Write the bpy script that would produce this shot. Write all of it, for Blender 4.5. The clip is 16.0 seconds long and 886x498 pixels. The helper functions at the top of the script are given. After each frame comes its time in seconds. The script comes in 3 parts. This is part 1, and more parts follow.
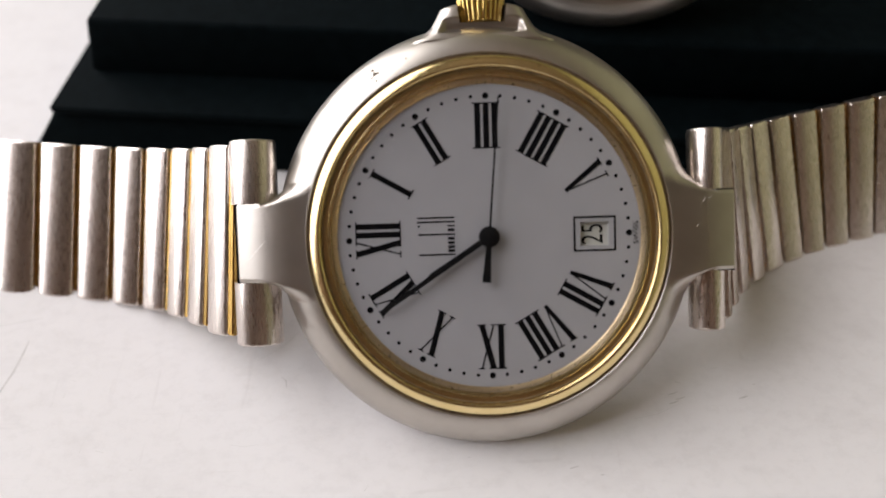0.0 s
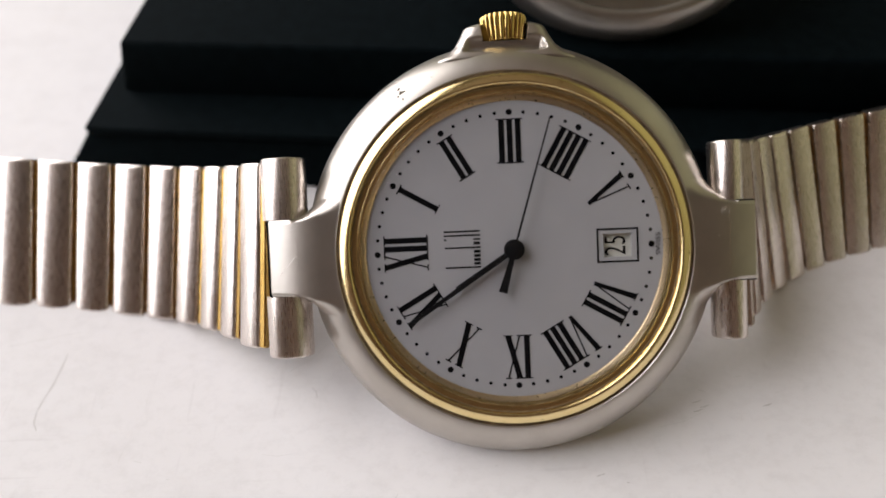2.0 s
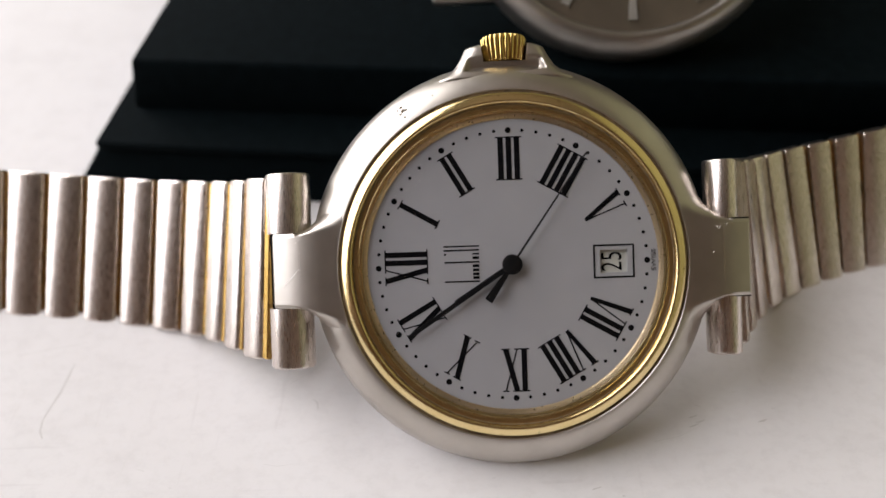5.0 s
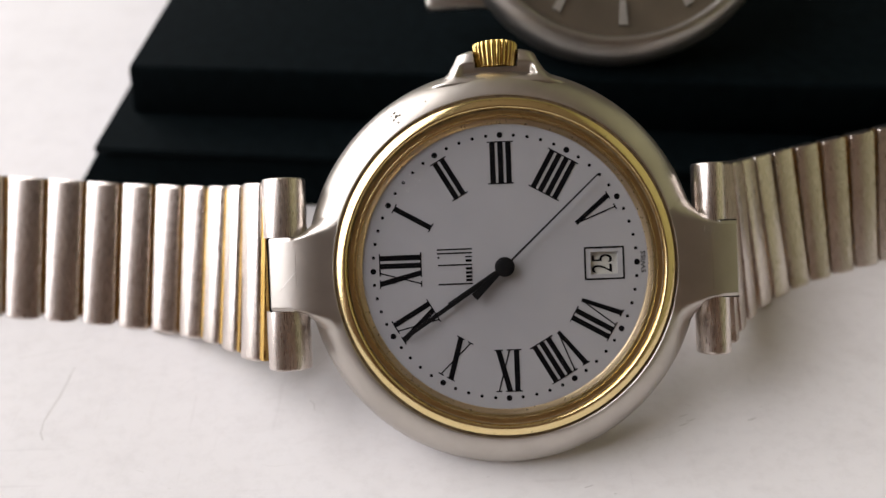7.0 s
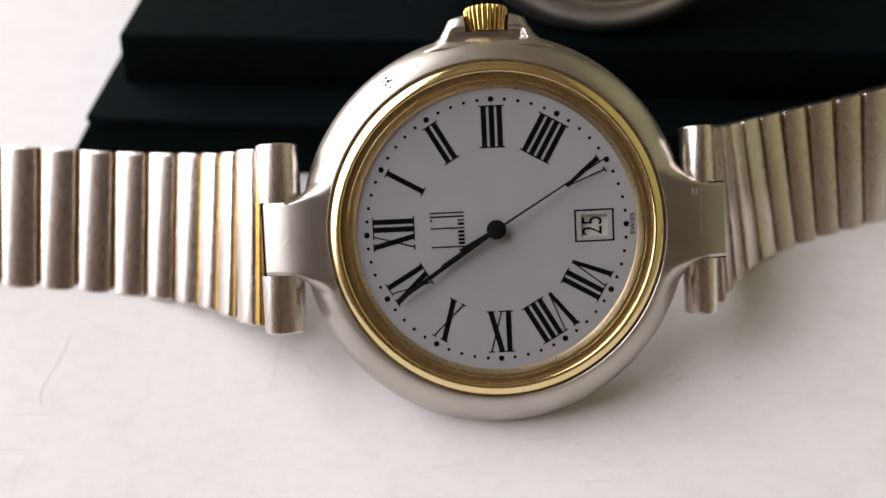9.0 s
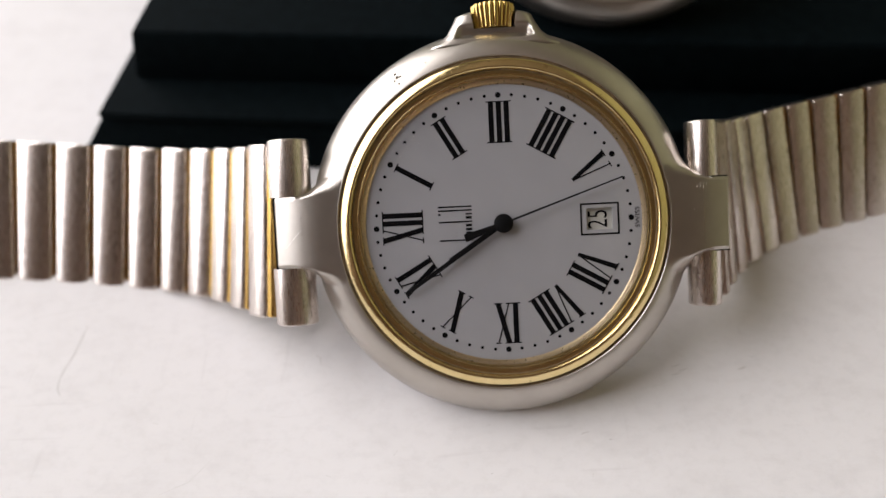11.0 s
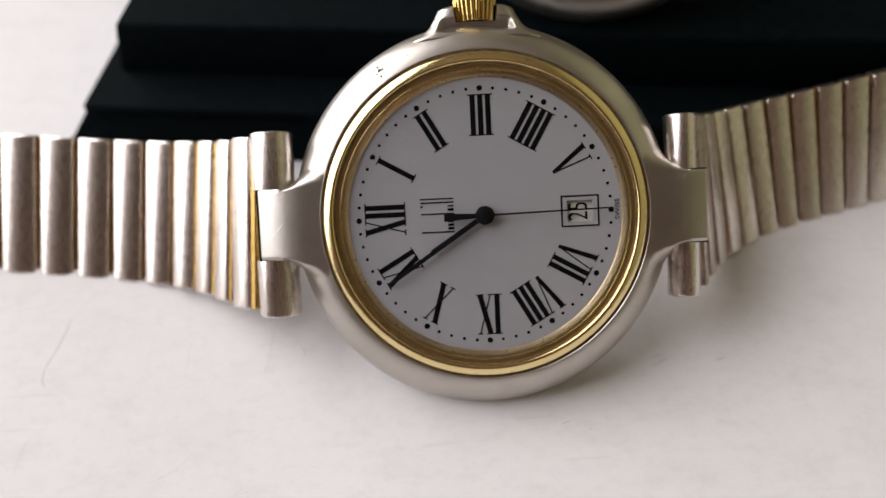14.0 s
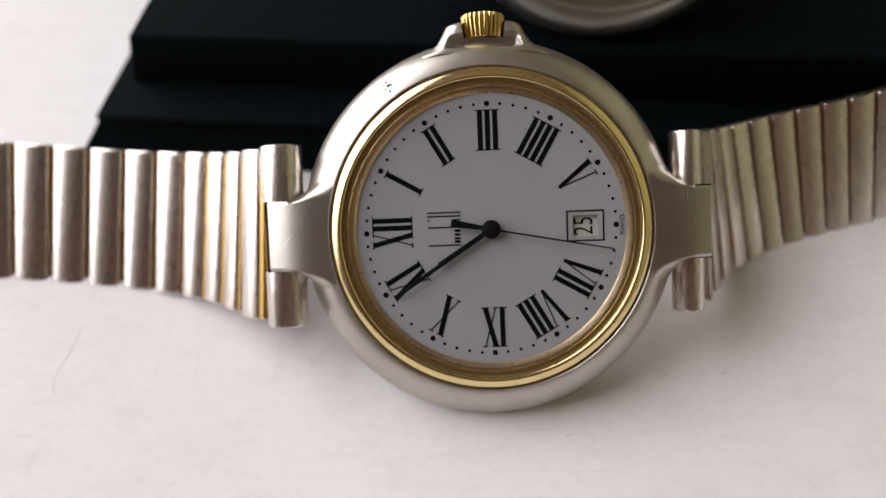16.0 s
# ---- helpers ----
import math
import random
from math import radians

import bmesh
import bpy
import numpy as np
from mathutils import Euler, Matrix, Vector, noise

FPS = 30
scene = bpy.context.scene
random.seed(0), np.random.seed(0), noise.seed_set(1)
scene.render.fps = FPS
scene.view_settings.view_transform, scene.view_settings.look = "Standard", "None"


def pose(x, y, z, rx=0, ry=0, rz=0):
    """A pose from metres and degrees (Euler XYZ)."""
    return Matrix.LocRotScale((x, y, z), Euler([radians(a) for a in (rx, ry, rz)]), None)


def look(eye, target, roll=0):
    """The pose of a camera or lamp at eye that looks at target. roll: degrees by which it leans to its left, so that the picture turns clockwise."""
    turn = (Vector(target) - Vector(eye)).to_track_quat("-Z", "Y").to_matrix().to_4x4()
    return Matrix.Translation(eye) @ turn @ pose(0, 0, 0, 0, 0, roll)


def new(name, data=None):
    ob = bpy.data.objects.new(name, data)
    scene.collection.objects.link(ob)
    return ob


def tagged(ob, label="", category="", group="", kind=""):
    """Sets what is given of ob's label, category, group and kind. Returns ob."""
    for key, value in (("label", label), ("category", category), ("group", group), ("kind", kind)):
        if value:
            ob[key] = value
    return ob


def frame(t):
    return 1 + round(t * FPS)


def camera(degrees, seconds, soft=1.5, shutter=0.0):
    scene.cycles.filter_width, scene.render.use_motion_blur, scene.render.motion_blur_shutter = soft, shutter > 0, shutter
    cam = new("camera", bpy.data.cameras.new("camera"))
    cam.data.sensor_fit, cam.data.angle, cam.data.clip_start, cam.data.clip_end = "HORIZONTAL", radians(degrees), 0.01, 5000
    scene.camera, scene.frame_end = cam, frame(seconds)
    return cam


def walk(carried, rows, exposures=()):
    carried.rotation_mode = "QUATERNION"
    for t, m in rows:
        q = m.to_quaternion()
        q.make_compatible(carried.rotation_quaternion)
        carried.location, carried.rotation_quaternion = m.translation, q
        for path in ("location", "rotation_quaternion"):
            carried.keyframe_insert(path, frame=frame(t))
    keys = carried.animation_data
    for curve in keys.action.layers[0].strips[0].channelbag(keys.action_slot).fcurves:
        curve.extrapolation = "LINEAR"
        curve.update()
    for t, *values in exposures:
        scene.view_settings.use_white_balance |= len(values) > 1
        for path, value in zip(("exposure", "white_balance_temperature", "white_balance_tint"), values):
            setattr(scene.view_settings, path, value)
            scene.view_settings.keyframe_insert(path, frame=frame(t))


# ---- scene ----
cam = camera(62.0, 16.0, soft=1.5)
MM = 0.001
# seconds, eye in millimetres, turn in degrees
PATH = [
    (0.0, -3.77, -37.60, 62.14, 37.14, 1.13, -1.38),
    (0.5, -3.42, -37.75, 62.28, 37.54, 1.39, -1.50),
    (1.0, -3.66, -37.73, 62.68, 37.49, 1.87, -1.37),
    (1.5, -3.98, -37.98, 63.27, 37.70, 2.28, -1.13),
    (2.0, -4.52, -38.28, 63.60, 37.87, 2.56, -1.06),
    (2.5, -4.56, -38.28, 63.58, 37.99, 2.63, -1.13),
    (3.0, -4.38, -38.55, 64.00, 38.58, 2.66, -1.19),
    (3.5, -3.87, -39.22, 64.38, 38.82, 2.62, -0.27),
    (6.0, -3.94, -39.36, 64.56, 39.44, 2.64, -0.57),
    (6.5, -3.67, -39.19, 64.91, 39.17, 2.63, -0.68),
    (7.0, -3.41, -39.87, 65.48, 39.27, 2.73, -0.64),
    (7.5, -3.40, -40.40, 65.69, 38.13, 2.69, -0.65),
    (8.0, -4.01, -40.94, 65.98, 37.26, 2.61, -0.77),
    (8.5, -4.24, -40.93, 64.73, 37.72, 2.66, -1.17),
    (9.0, -3.48, -41.43, 65.47, 37.46, 2.51, -1.35),
    (9.5, -3.51, -41.55, 65.70, 36.74, 2.82, -1.20),
    (12.0, -3.79, -42.60, 66.97, 36.95, 2.90, -1.18),
    (12.5, -3.51, -42.77, 66.90, 36.87, 2.71, -1.32),
    (13.0, -3.32, -42.99, 66.56, 36.89, 2.52, -1.44),
    (13.5, -3.15, -42.88, 66.51, 36.62, 2.35, -1.56),
    (14.0, -2.81, -42.78, 66.83, 36.48, 2.40, -1.57),
    (14.5, -2.97, -42.99, 67.08, 36.59, 2.39, -1.59),
    (15.0, -2.77, -43.18, 66.99, 36.91, 2.21, -1.36),
    (15.5, -2.92, -43.34, 67.22, 36.96, 2.39, -1.09),
    (16.0, -2.74, -42.62, 67.92, 36.88, 2.49, -0.83),
]
walk(cam, [(t, pose(x * MM, y * MM, z * MM, rx, ry, rz)) for t, x, y, z, rx, ry, rz in PATH],
     exposures=[(0.0, 0.0), (7.0, 0.02), (9.5, 0.10), (12.0, -0.02), (16.0, -0.04)])
cam.data.dof.use_dof = True
cam.data.dof.focus_distance = 0.066
cam.data.dof.aperture_fstop = 14.0

# ---- light ----
world = bpy.data.worlds.new("sky")
scene.world = world
world.use_nodes = True
wn = world.node_tree
sky = wn.nodes.new("ShaderNodeTexSky")
sky.sky_type = "NISHITA"
sky.sun_disc = False
sky.sun_elevation, sky.sun_rotation = radians(40), radians(-60)
wn.links.new(sky.outputs[0], wn.nodes["Background"].inputs[0])
wn.nodes["Background"].inputs[1].default_value = 0.1


def window_light(name, at, target, w, h, watts, colour):
    data = bpy.data.lights.new(name, "AREA")
    data.shape, data.size, data.size_y, data.energy, data.color = "RECTANGLE", w, h, watts, colour
    ob = new(name, data)
    ob.matrix_world = look(at, target)
    return ob


window_light("window_light", (-0.74, 0.605, 0.82), (0.0, 0.535, 0.68), 1.86, 1.55, 34.2, (1.0, 0.961, 0.960))


# ---- materials ----
def node_mat(name):
    m = bpy.data.materials.new(name)
    m.use_nodes = True
    nt = m.node_tree
    return m, nt, nt.nodes["Principled BSDF"]


def mapped(nt, scale, stretch=(1, 1, 1)):
    tc = nt.nodes.new("ShaderNodeTexCoord")
    mp = nt.nodes.new("ShaderNodeMapping")
    mp.inputs["Scale"].default_value = [scale * s for s in stretch]
    nt.links.new(tc.outputs["Object"], mp.inputs["Vector"])
    return mp.outputs[0]


def noise_node(nt, scale, detail=4, stretch=(1, 1, 1), rough=0.55):
    n = nt.nodes.new("ShaderNodeTexNoise")
    n.inputs["Scale"].default_value = 1.0
    n.inputs["Detail"].default_value = detail
    n.inputs["Roughness"].default_value = rough
    nt.links.new(mapped(nt, scale, stretch), n.inputs["Vector"])
    return n.outputs["Fac"]


def ramp(nt, fac, a, b, lo=0.3, hi=0.7):
    r = nt.nodes.new("ShaderNodeValToRGB")
    r.color_ramp.elements[0].position, r.color_ramp.elements[1].position = lo, hi
    r.color_ramp.elements[0].color, r.color_ramp.elements[1].color = (*a, 1), (*b, 1)
    nt.links.new(fac, r.inputs[0])
    return r.outputs[0]


def bump(nt, bsdf, fac, strength, dist):
    b = nt.nodes.new("ShaderNodeBump")
    b.inputs["Strength"].default_value, b.inputs["Distance"].default_value = strength, dist
    nt.links.new(fac, b.inputs["Height"])
    nt.links.new(b.outputs[0], bsdf.inputs["Normal"])


def span(nt, fac, lo, hi):
    r = nt.nodes.new("ShaderNodeMapRange")
    r.inputs["From Min"].default_value, r.inputs["From Max"].default_value = 0.3, 0.7
    r.inputs["To Min"].default_value, r.inputs["To Max"].default_value = lo, hi
    nt.links.new(fac, r.inputs["Value"])
    return r.outputs[0]


def metal(name, a, b, lo, hi, grain, stretch, bumpy=0.15, blotch=250, scratch=None, grime=None):
    """Metal with a grain, slow blotches and, where given, fine bright scratches (their stretch) and specks of grime (a colour)."""
    m, nt, p = node_mat(name)
    p.inputs["Metallic"].default_value = 1.0
    g = noise_node(nt, grain, 3, stretch)
    colour = ramp(nt, noise_node(nt, blotch, 3), a, b)
    if grime:
        spots = ramp(nt, noise_node(nt, 1700, 5, rough=0.7), (0, 0, 0), (1, 1, 1), 0.63, 0.70)
        mix = nt.nodes.new("ShaderNodeMix")
        mix.data_type = "RGBA"
        nt.links.new(spots, mix.inputs[0])
        nt.links.new(colour, mix.inputs[6])
        mix.inputs[7].default_value = (*grime, 1)
        colour = mix.outputs[2]
    nt.links.new(colour, p.inputs["Base Color"])
    nt.links.new(span(nt, g, lo, hi), p.inputs["Roughness"])
    height = g
    if scratch:
        cuts = noise_node(nt, 2600, 2, scratch, 0.4)
        thin = ramp(nt, cuts, (0, 0, 0), (1, 1, 1), 0.62, 0.66)
        add = nt.nodes.new("ShaderNodeMath")
        add.operation = "SUBTRACT"
        nt.links.new(g, add.inputs[0])
        nt.links.new(thin, add.inputs[1])
        height = add.outputs[0]
    bump(nt, p, height, bumpy, 0.00002)
    return m


def plain(name, a, b, rough, scale, bumpy=0.0, dist=0.00002, spec=0.5):
    m, nt, p = node_mat(name)
    n = noise_node(nt, scale, 4)
    nt.links.new(ramp(nt, n, a, b), p.inputs["Base Color"])
    p.inputs["Roughness"].default_value = rough
    p.inputs["Specular IOR Level"].default_value = spec
    if bumpy:
        bump(nt, p, noise_node(nt, scale * 4, 3), bumpy, dist)
    return m


STEEL = metal("brushed_steel", (0.70, 0.63, 0.585), (0.765, 0.695, 0.65), 0.26, 0.295, 16000, (1, 0.06, 1), 0.035, 300, (1, 0.1, 1))
CASE_STEEL = metal("satin_steel", (0.475, 0.44, 0.40), (0.55, 0.513, 0.47), 0.30, 0.39, 11000, (1, 1, 1), 0.24, 300)
GOLD = metal("polished_gold", (0.80, 0.63, 0.30), (0.87, 0.71, 0.39), 0.11, 0.22, 4000, (1, 1, 1), 0.14, 300, (0.12, 1, 1), (0.19, 0.135, 0.06))
CROWN_GOLD = metal("rich_crown_gold", (0.70, 0.49, 0.15), (0.78, 0.57, 0.21), 0.16, 0.26, 4000, (1, 1, 1), 0.06, 300)
RIM_GOLD = metal("dull_rim_gold", (0.62, 0.49, 0.31), (0.70, 0.57, 0.38), 0.26, 0.36, 4000, (1, 1, 1), 0.02, 300)
GOLD_STRIP = metal("worn_gold", (0.56, 0.35, 0.10), (0.66, 0.43, 0.14), 0.2, 0.34, 6000, (1, 0.05, 1), 0.1)
# second watch's steel: the shade on it is put into this darker colour
SHADED_STEEL = metal("second_steel_shaded", (0.38, 0.36, 0.33), (0.45, 0.43, 0.395), 0.32, 0.45, 5000, (1, 1, 1), 0.1)
# white lacquer, greyed: shade over the dial is put into this colour
ENAMEL = plain("shaded_white_lacquer", (0.365, 0.365, 0.385), (0.39, 0.39, 0.41), 0.4, 300, spec=0.3)
INK = plain("black_dial_print", (0.004, 0.004, 0.005), (0.008, 0.008, 0.009), 0.6, 900, spec=0.02)
HAND_BLACK = plain("black_hand_enamel", (0.006, 0.006, 0.007), (0.011, 0.011, 0.012), 0.35, 900, spec=0.12)
DATE_CARD = plain("date_disc_cream", (0.50, 0.50, 0.46), (0.54, 0.54, 0.50), 0.5, 700)
LEATHERETTE = plain("dark_green_leatherette", (0.0011, 0.0026, 0.0033), (0.0027, 0.0054, 0.0066), 0.8, 700, 0.5, 0.00008, 0.03)
TAUPE = plain("taupe_dial", (0.085, 0.068, 0.048), (0.125, 0.10, 0.07), 0.45, 180)
PALE = plain("pale_marker", (0.27, 0.255, 0.225), (0.33, 0.31, 0.28), 0.4, 400)
# walls and ceiling out of view, tinted for bounce light and steel reflections
WALL = plain("bounce_wall_warm", (0.42, 0.415, 0.25), (0.46, 0.455, 0.275), 0.9, 6, 0.2, 0.001)
ROSE_WALL = plain("reflection_wall_rose", (0.46, 0.315, 0.265), (0.52, 0.36, 0.305), 0.9, 6, 0.2, 0.001)
BROWN_WALL = plain("reflection_wall_brown", (0.27, 0.18, 0.142), (0.315, 0.215, 0.17), 0.9, 6, 0.2, 0.001)
CEILING = plain("reflection_ceiling_brown", (0.25, 0.20, 0.165), (0.29, 0.235, 0.19), 0.9, 6)
WOOD = plain("floor_wood", (0.15, 0.10, 0.06), (0.22, 0.15, 0.09), 0.5, 12, 0.2, 0.001)
SCUFF = plain("grey_scuff", (0.62, 0.60, 0.59), (0.70, 0.68, 0.68), 0.7, 900)
SCUFF_FAINT = plain("faint_scuff", (0.72, 0.705, 0.70), (0.78, 0.765, 0.765), 0.7, 900)
SEAM = plain("brown_grime_reflection", (0.07, 0.046, 0.024), (0.22, 0.155, 0.08), 0.7, 1500)
SCRATCH = metal("bright_scratch", (0.86, 0.84, 0.82), (0.92, 0.90, 0.88), 0.25, 0.35, 4000, (1, 1, 1))
LEG = plain("white_painted_wood", (0.68, 0.67, 0.65), (0.76, 0.75, 0.73), 0.5, 20)


def tabletop_material():
    """White laminate: slow tone, cloudy wear, fine smudges and thin rubbed lines in two directions."""
    m, nt, p = node_mat("white_laminate")
    colour = ramp(nt, noise_node(nt, 22, 4), (0.80, 0.782, 0.787), (0.855, 0.837, 0.845), 0.35, 0.65)
    layers = [(noise_node(nt, 130, 6, (1, 1.8, 1), 0.68), (0.86, 0.85, 0.845), 0.34, 0.50, 0.32),
              (noise_node(nt, 620, 5, (1, 1.3, 1), 0.7), (0.88, 0.875, 0.87), 0.36, 0.52, 0.3),
              (noise_node(nt, 900, 2, (0.06, 1, 1), 0.5), (0.86, 0.85, 0.85), 0.27, 0.33, 0.35),
              (noise_node(nt, 1000, 2, (0.7, 0.09, 1), 0.5), (0.86, 0.85, 0.85), 0.25, 0.31, 0.3)]
    for fac, tone, lo, hi, strength in layers:
        mix = nt.nodes.new("ShaderNodeMix")
        mix.data_type, mix.blend_type = "RGBA", "MULTIPLY"
        mix.inputs[0].default_value = strength
        nt.links.new(colour, mix.inputs[6])
        nt.links.new(ramp(nt, fac, tone, (1, 1, 1), lo, hi), mix.inputs[7])
        colour = mix.outputs[2]
    nt.links.new(colour, p.inputs["Base Color"])
    nt.links.new(span(nt, noise_node(nt, 160, 4), 0.5, 0.62), p.inputs["Roughness"])
    p.inputs["Specular IOR Level"].default_value = 0.06
    bump(nt, p, noise_node(nt, 900, 3), 0.08, 0.00005)
    return m


LAMINATE = tabletop_material()


def crystal_material():
    m = bpy.data.materials.new("watch_crystal")
    m.use_nodes = True
    nt = m.node_tree
    nt.nodes.remove(nt.nodes["Principled BSDF"])
    out = nt.nodes["Material Output"]
    clear, gloss = nt.nodes.new("ShaderNodeBsdfTransparent"), nt.nodes.new("ShaderNodeBsdfGlossy")
    mix = nt.nodes.new("ShaderNodeMixShader")
    fres = nt.nodes.new("ShaderNodeFresnel")
    fres.inputs["IOR"].default_value = 1.11
    gloss.inputs["Roughness"].default_value = 0.02
    nt.links.new(fres.outputs[0], mix.inputs[0])
    nt.links.new(clear.outputs[0], mix.inputs[1])
    nt.links.new(gloss.outputs[0], mix.inputs[2])
    nt.links.new(mix.outputs[0], out.inputs["Surface"])
    return m


CRYSTAL = crystal_material()


# ---- mesh helpers (bmesh in millimetres) ----
def mesh_of(name, bm, mat, smooth=True):
    bmesh.ops.recalc_face_normals(bm, faces=bm.faces)
    bmesh.ops.scale(bm, vec=(MM, MM, MM), verts=bm.verts)
    me = bpy.data.meshes.new(name)
    bm.to_mesh(me)
    bm.free()
    if smooth:
        me.polygons.foreach_set("use_smooth", [True] * len(me.polygons))
        me.set_sharp_from_angle(angle=radians(38))
    me.materials.append(mat)
    return me


def part(name, bm, mat, parent, label="", m=None, smooth=True):
    me = bm if isinstance(bm, bpy.types.Mesh) else mesh_of(name, bm, mat, smooth)
    ob = new(name, me)
    ob.parent = parent
    if m is not None:
        ob.matrix_basis = m
    if label:
        tagged(ob, label)
    return ob


def thing(name, label, category, m, group="", kind=""):
    ob = new(name)
    ob.empty_display_size = 0.005
    ob.matrix_basis = m
    return tagged(ob, label, category, group, kind)


def at(x, y, z, rx=0, ry=0, rz=0):
    return pose(x * MM, y * MM, z * MM, rx, ry, rz)


def lathe(bm, profile, n=128, closed=False):
    rings = []
    for r, w in profile:
        if r < 1e-6:
            rings.append([bm.verts.new((0, 0, w))])
        else:
            rings.append([bm.verts.new((r * math.cos(2 * math.pi * i / n), r * math.sin(2 * math.pi * i / n), w)) for i in range(n)])
    pairs = list(zip(rings, rings[1:]))
    if closed:
        pairs.append((rings[-1], rings[0]))
    for a, b in pairs:
        for i in range(n):
            j = (i + 1) % n
            vs = [a[i % len(a)], a[j % len(a)], b[j % len(b)], b[i % len(b)]]
            vs = [q for k, q in enumerate(vs) if q not in vs[:k]]
            if len(vs) > 2:
                bm.faces.new(vs)
    return bm


def prism(bm, outline, z0, z1):
    lo = [bm.verts.new((x, y, z0)) for x, y in outline]
    hi = [bm.verts.new((x, y, z1)) for x, y in outline]
    bm.faces.new(lo[::-1])
    bm.faces.new(hi)
    for i in range(len(lo)):
        j = (i + 1) % len(lo)
        bm.faces.new((lo[i], lo[j], hi[j], hi[i]))
    return bm


def box(bm, x0, x1, y0, y1, z0, z1):
    return prism(bm, [(x0, y0), (x1, y0), (x1, y1), (x0, y1)], z0, z1)


def frustum(bm, lo, hi, z0, z1):
    """lo and hi: (x0, x1, y0, y1) at z0 and z1."""
    a = [bm.verts.new((x, y, z0)) for x, y in ((lo[0], lo[2]), (lo[1], lo[2]), (lo[1], lo[3]), (lo[0], lo[3]))]
    b = [bm.verts.new((x, y, z1)) for x, y in ((hi[0], hi[2]), (hi[1], hi[2]), (hi[1], hi[3]), (hi[0], hi[3]))]
    bm.faces.new(a[::-1])
    bm.faces.new(b)
    for i in range(4):
        j = (i + 1) % 4
        bm.faces.new((a[i], a[j], b[j], b[i]))
    return bm


def rounded(bm, width, segments=3):
    bmesh.ops.bevel(bm, geom=list(bm.edges), offset=width, segments=segments, profile=0.5, affect="EDGES", clamp_overlap=True)
    return bm


def stroke(bm, x0, y0, x1, y1, width, z0=0.0, z1=0.02, width_end=None):
    d = Vector((x1 - x0, y1 - y0)).normalized()
    n = Vector((-d.y, d.x))
    a, b = width / 2, (width if width_end is None else width_end) / 2
    prism(bm, [(x0 + n.x * a, y0 + n.y * a), (x0 - n.x * a, y0 - n.y * a), (x1 - n.x * b, y1 - n.y * b), (x1 + n.x * b, y1 + n.y * b)], z0, z1)


def lettering(text, size, mat, name, thin=0.0):
    """A mesh of flat letters with their middle at the origin; size is the height of a capital in millimetres."""
    cu = bpy.data.curves.new(name, "FONT")
    cu.offset = -thin * MM
    cu.body, cu.size, cu.align_x, cu.align_y, cu.extrude = text, size / 0.69 * MM, "CENTER", "CENTER", 0.01 * MM
    tmp = new("lettering", cu)
    me = bpy.data.meshes.new_from_object(tmp.evaluated_get(bpy.context.evaluated_depsgraph_get()))
    bpy.data.objects.remove(tmp)
    me.name = name
    me.materials.clear()
    me.materials.append(mat)
    return me


# ---- the room ----
def structure(name, bm, mat, label, category):
    ob = new(name, mesh_of(name, bm, mat, False))
    return tagged(ob, label, category, kind="structure")


def build_room():
    # unseen walls and ceiling, added and coloured to shape reflections and fill
    x0, x1, y0, y1, z0, z1 = -760, 1320, -1700, 1900, -750, 2000
    structure("floor", box(bmesh.new(), x0 - 100, x1 + 100, y0 - 100, y1 + 100, z0 - 50, z0), WOOD, "brown wooden floor under the table", "floor")
    structure("ceiling", box(bmesh.new(), x0 - 100, x1 + 100, y0 - 100, y1 + 100, z1, z1 + 50), CEILING, "unseen brownish ceiling, tinted for steel reflections", "ceiling")
    structure("wall_east", box(bmesh.new(), x1, x1 + 100, y0, y1, z0, z1), WALL, "unseen warm wall, tinted for bounce light", "wall")
    structure("wall_north", box(bmesh.new(), x0, x1, y1, y1 + 100, z0, z1), WALL, "unseen warm wall, tinted for bounce light", "wall")
    structure("wall_south", box(bmesh.new(), x0, x1, y0 - 100, y0, z0, z1), BROWN_WALL, "unseen brown wall that darkens the steel's reflections", "wall")
    bm = bmesh.new()
    wy0, wy1, wz0, wz1 = -340, 1560, 30, 1620
    box(bm, x0 - 100, x0, y0, wy0, z0, z1)
    box(bm, x0 - 100, x0, wy1, y1, z0, z1)
    box(bm, x0 - 100, x0, wy0, wy1, z0, wz0)
    box(bm, x0 - 100, x0, wy0, wy1, wz1, z1)
    structure("wall_west", bm, ROSE_WALL, "unseen rose-tinted wall with a large window opening", "wall")


def build_table():
    t = thing("table", "white laminate table with faint scratches and stains", "table", at(0, 0, 0))
    bm = bmesh.new()
    box(bm, -700, 800, -350, 650, -28, 0)
    part("tabletop", rounded(bm, 2, 2), LAMINATE, t)
    for x in (-660, 720):
        for y in (-310, 570):
            part("leg", box(bmesh.new(), x, x + 45, y, y + 45, -750, -28), LEG, t, smooth=False)
    build_scuffs(t)


def scuff(table, points, width, mat):
    """A thin dried mark on the tabletop along a short line."""
    bm = bmesh.new()
    sides = ([], [])
    for k, p in enumerate(points):
        q = Vector(points[min(k + 1, len(points) - 1)]) - Vector(points[max(k - 1, 0)])
        n = Vector((-q.y, q.x)).normalized() * width * (0.25 if k in (0, len(points) - 1) else 0.35 + 0.3 * random.random())
        sides[0].append((p[0] + n.x, p[1] + n.y))
        sides[1].append((p[0] - n.x, p[1] - n.y))
    prism(bm, sides[1] + sides[0][::-1], -0.01, 0.012)
    part("scratch", bm, mat, table, smooth=False)


